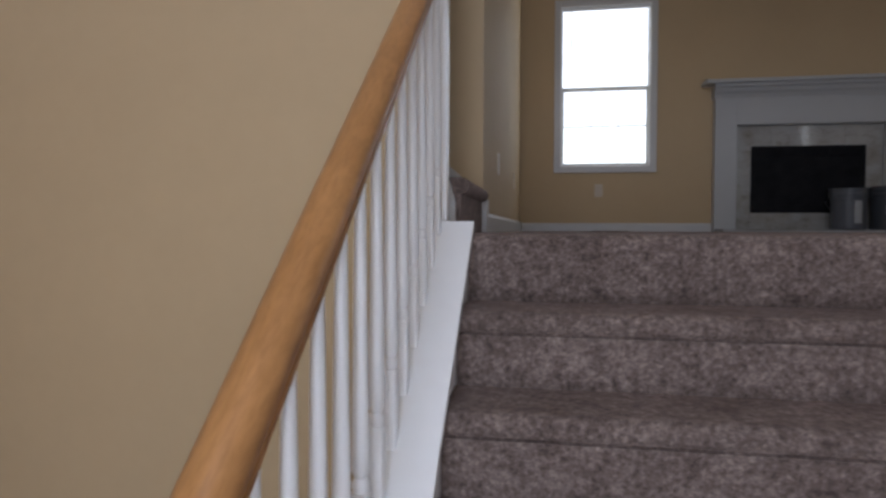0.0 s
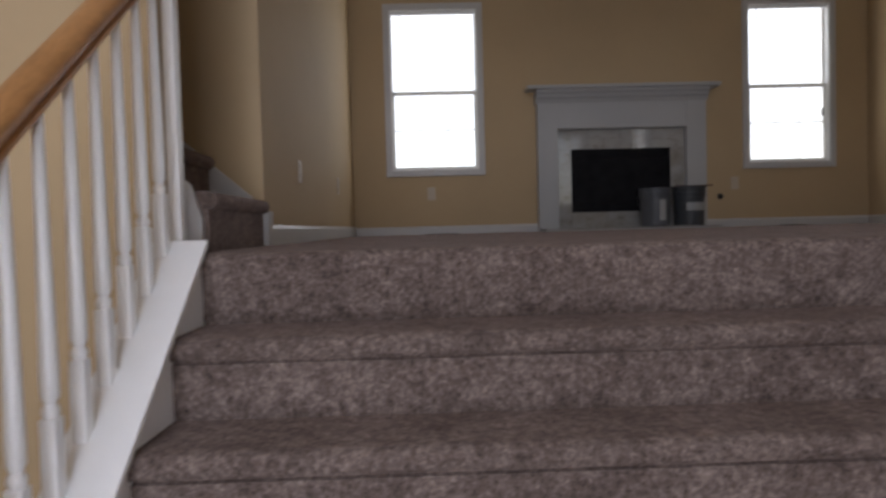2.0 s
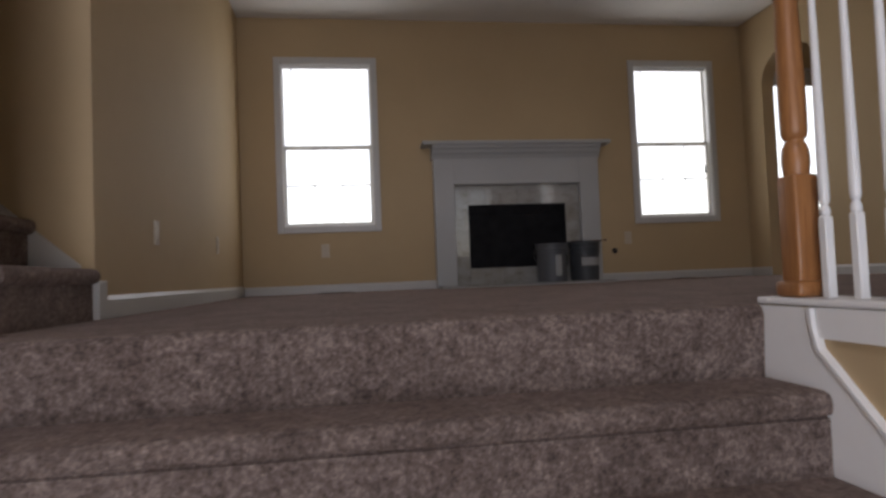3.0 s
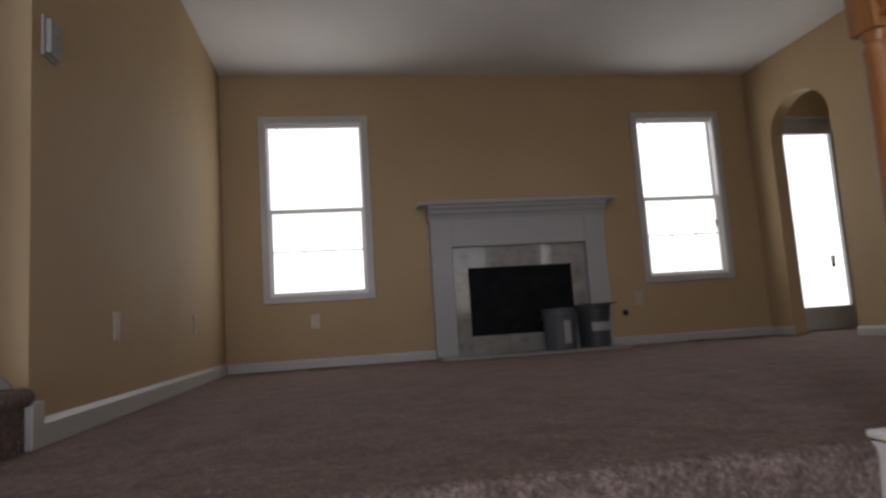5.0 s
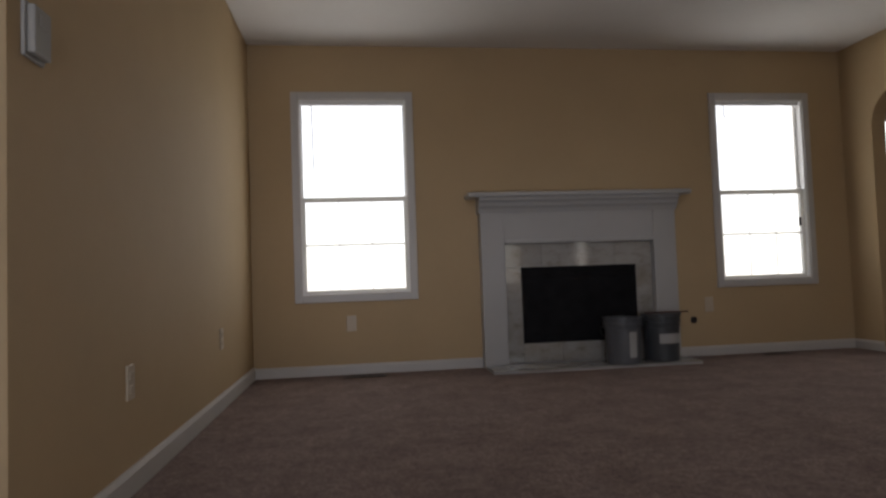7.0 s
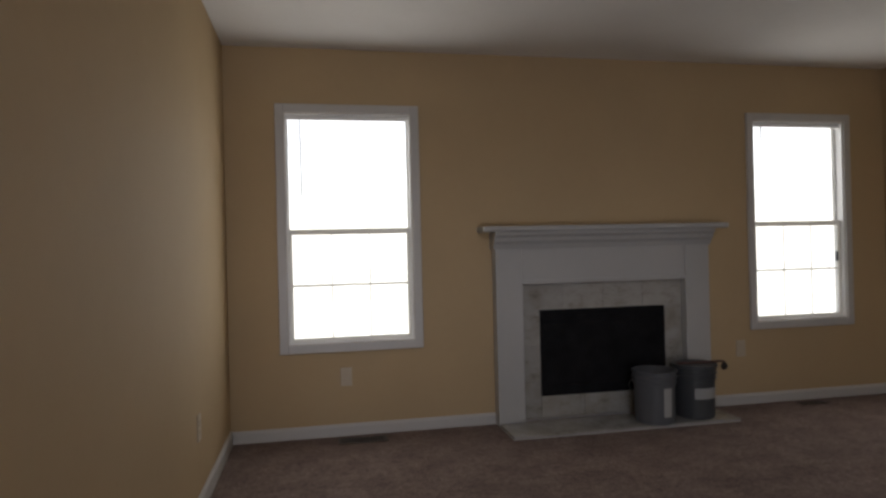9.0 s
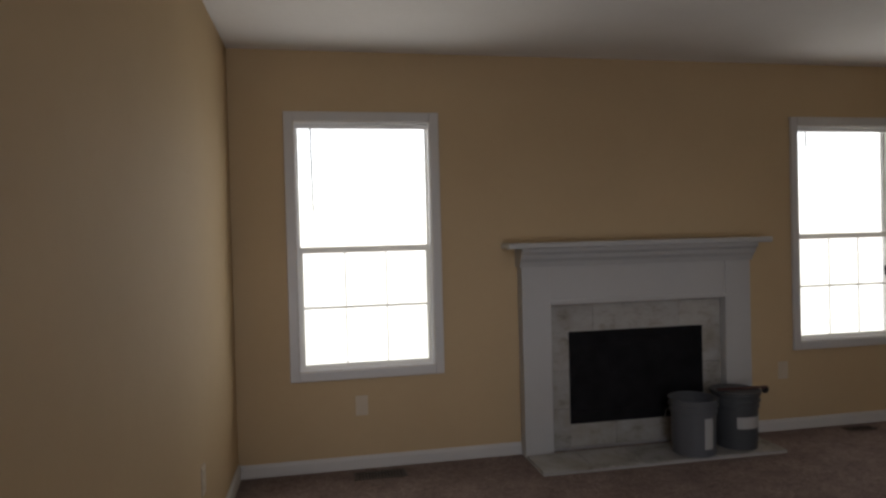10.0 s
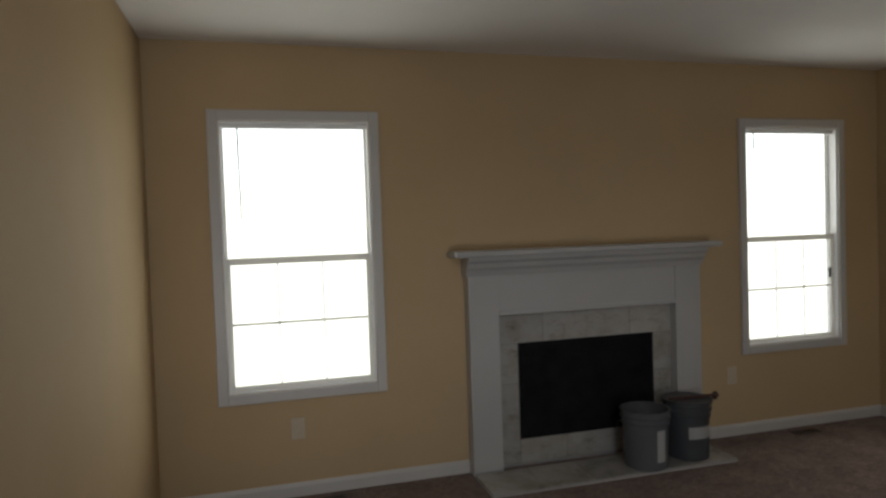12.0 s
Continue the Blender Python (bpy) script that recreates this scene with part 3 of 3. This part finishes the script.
fireplace()
hearth = thing("hearth", "pale marble tile hearth on the carpet before the fireplace", "hearth", (2.457, 5.8, 0))
part("bed", box(B(), -0.765, 0.765, -0.2, 0.093, 0.0, 0.012), grout, hearth)
for k in range(5):
    a, b = -0.765 + 0.306 * k, -0.765 + 0.306 * (k + 1)
    for ya, yb in ((-0.2, 0.093),):
        part("tile", box(B(), a + 0.0015, b - 0.0015, ya, yb, 0.0125, 0.022, 0.002, 1), marble, hearth)


# ---- wall plates, registers ----
def outlet(at, turn, label="ivory duplex outlet plate on the tan wall"):
    o = thing("wall_outlet", label, "outlet", at)
    o.rotation_euler = (0, 0, radians(turn))
    plate = part("plate", box(B(), -0.036, 0.036, -0.007, 0.0, -0.058, 0.058, 0.003), plate_plastic, o)
    for z in (-0.022, 0.022):
        part("socket", box(B(), -0.016, 0.016, -0.010, -0.0072, z - 0.014, z + 0.014, 0.003), plate_plastic, plate)
    return o


outlet((0.722, NORTH, 0.37), 0)
outlet((WEST, 3.52, 0.368), 90)
outlet((WEST, 4.94, 0.385), 90)
outlet((3.52, NORTH, 0.40), 0)
sw = thing("thermostat", "grey plastic thermostat on the tan wall", "thermostat", (WEST, 2.885, 1.312))
part("base", box(B(), 0.0, 0.01, -0.05, 0.05, -0.068, 0.068, 0.003), thermostat_grey, sw)
part("cover", box(B(), 0.0105, 0.03, -0.043, 0.043, -0.060, 0.060, 0.006), thermostat_grey, sw)
part("dial", box(B(), 0.0305, 0.034, -0.02, 0.02, 0.01, 0.04, 0.002), thermostat_grey, sw)


def register(x, y, size=1.0):
    r = thing("floor_register", "dark brown steel floor register set in the carpet", "vent", (x, y, 0))
    r.scale = (size, size, 1)
    bm = B()
    box(bm, -0.15, 0.15, -0.06, -0.047, 0.0, 0.006, 0.002)
    box(bm, -0.15, 0.15, 0.047, 0.06, 0.0, 0.006, 0.002)
    box(bm, -0.15, -0.135, -0.047, 0.047, 0.0, 0.0058)
    box(bm, 0.135, 0.15, -0.047, 0.047, 0.0, 0.0058)
    part("frame", bm, register_brown, r)
    part("backing", box(B(), -0.135, 0.135, -0.047, 0.047, 0.0, 0.0015), slot_black, r)
    slat = mesh_of("slat", box(B(), -0.004, 0.004, -0.046, 0.046, 0.002, 0.005), register_brown)
    for k in range(15):
        o = new("slat", slat)
        o.parent = r
        o.location = (-0.126 + 0.018 * k, 0, 0)


register(0.81, 5.86)
register(4.0, 5.885, 0.66)


# ---- pails on the hearth ----
def pail(at, turn, body, label, lidded):
    p = thing("bucket", label, "bucket", at, "pails on the hearth")
    p.rotation_euler = (0, 0, radians(turn))
    H, r0, r1 = 0.33, 0.124, 0.140
    bm = B()
    outer = [(r0 - 0.006, 0.0), (r0, 0.006), (r1 - 0.012, H - 0.085), (r1 - 0.004, H - 0.083), (r1 - 0.003, H - 0.070), (r1 - 0.008, H - 0.068), (r1 - 0.007, H - 0.048), (r1 + 0.002, H - 0.046), (r1 + 0.002, H - 0.036), (r1 - 0.005, H - 0.034), (r1 - 0.004, H - 0.008), (r1 + 0.004, H - 0.006), (r1 + 0.004, H), (r1 - 0.006, H), (r1 - 0.010, H - 0.03), (r0 - 0.008, 0.012)]
    lathe(bm, outer, n=40)
    shell = part("shell", bm, body, p, "", True)
    n = 9
    a0, a1 = (-0.05, 0.42) if not lidded else (-0.9, 0.9)
    z0, z1 = (0.05, 0.23) if not lidded else (0.13, 0.20)
    bm = B()
    rad = lambda z: r0 + (r1 - 0.012 - r0) * z / (H - 0.085) + 0.0012
    lo, hi = [], []
    for i in range(n):
        a = -math.pi / 2 + a0 + (a1 - a0) * i / (n - 1)
        lo.append(bm.verts.new((rad(z0) * math.cos(a), rad(z0) * math.sin(a), z0)))
        hi.append(bm.verts.new((rad(z1) * math.cos(a), rad(z1) * math.sin(a), z1)))
    for i in range(n - 1):
        bm.faces.new((lo[i], lo[i + 1], hi[i + 1], hi[i]))
    part("label", bm, label_white, shell, "pale printed label")
    pts = [(0.143 * math.cos(a), 0.143 * math.sin(a) * 0.72 - 0.05 * math.sin(a), H - 0.05 - 0.13 * math.sin(a)) for a in [math.pi * i / 16 for i in range(17)]]
    pts = [(x, abs(y) + 0.02 if 0 < i < 16 else 0.0, z) for i, (x, y, z) in enumerate(pts)]
    part("bail", tube(B(), [(x, y + 0.115 * math.sin(math.pi * i / 16), z) for i, (x, y, z) in enumerate(pts)], 0.0015, 6), steel, p, "thin wire bail handle")
    if lidded:
        bm = lathe(B(), [(0.142, H + 0.001), (0.147, H + 0.003), (0.147, H + 0.012), (0.140, H + 0.014), (0.132, H + 0.011)], n=40)
        part("lid", bm, pail_dark, p, "", True)
    return p


pail((2.672, 5.70, 0.022), 0, pail_grey, "grey plastic pail with a pale label on the hearth", False)
pail((2.992, 5.755, 0.022), 20, pail_dark, "dark grey lidded pail with a pale band on the hearth", True)
stick = thing("stir_stick", "flat dark reddish brown wooden stick lying across the lidded pail", "stick", (3.03, 5.74, 0.3665))
stick.rotation_euler = (0, 0, radians(-4))
bm = B()
prism(bm, [(-0.16, -0.013), (0.12, -0.013), (0.14, -0.018), (0.162, -0.016), (0.168, 0.0), (0.162, 0.016), (0.14, 0.018), (0.12, 0.013), (-0.16, 0.013)], "z", 0.0, 0.009)
part("blade", bm, stick_wood, stick)


def gas_valve(at):
    v = thing("gas_valve", "small round dark gas key valve on the wall beside the fireplace", "valve", at)
    bm = B()
    lathe(bm, [(0.027, 0.0), (0.027, 0.003), (0.022, 0.007), (0.012, 0.008)], n=28)
    bmesh.ops.transform(bm, matrix=Matrix.Rotation(radians(90), 4, "X"), verts=bm.verts[:])
    part("escutcheon", bm, valve_metal, v, "", True)
    bm = B()
    lathe(bm, [(0.0085, 0.006), (0.0085, 0.016), (0.006, 0.018), (0.006, 0.010)], n=16)
    bmesh.ops.transform(bm, matrix=Matrix.Rotation(radians(90), 4, "X"), verts=bm.verts[:])
    part("key_socket", bm, slot_black, v, "", True)


gas_valve((3.385, NORTH, 0.281))

# ---- outdoors ----
bm = box(B(), -60, 60, 6.5, 120, -1.6, -1.5)
struct("ground", bm, siding, "lawn outside the windows", "ground")
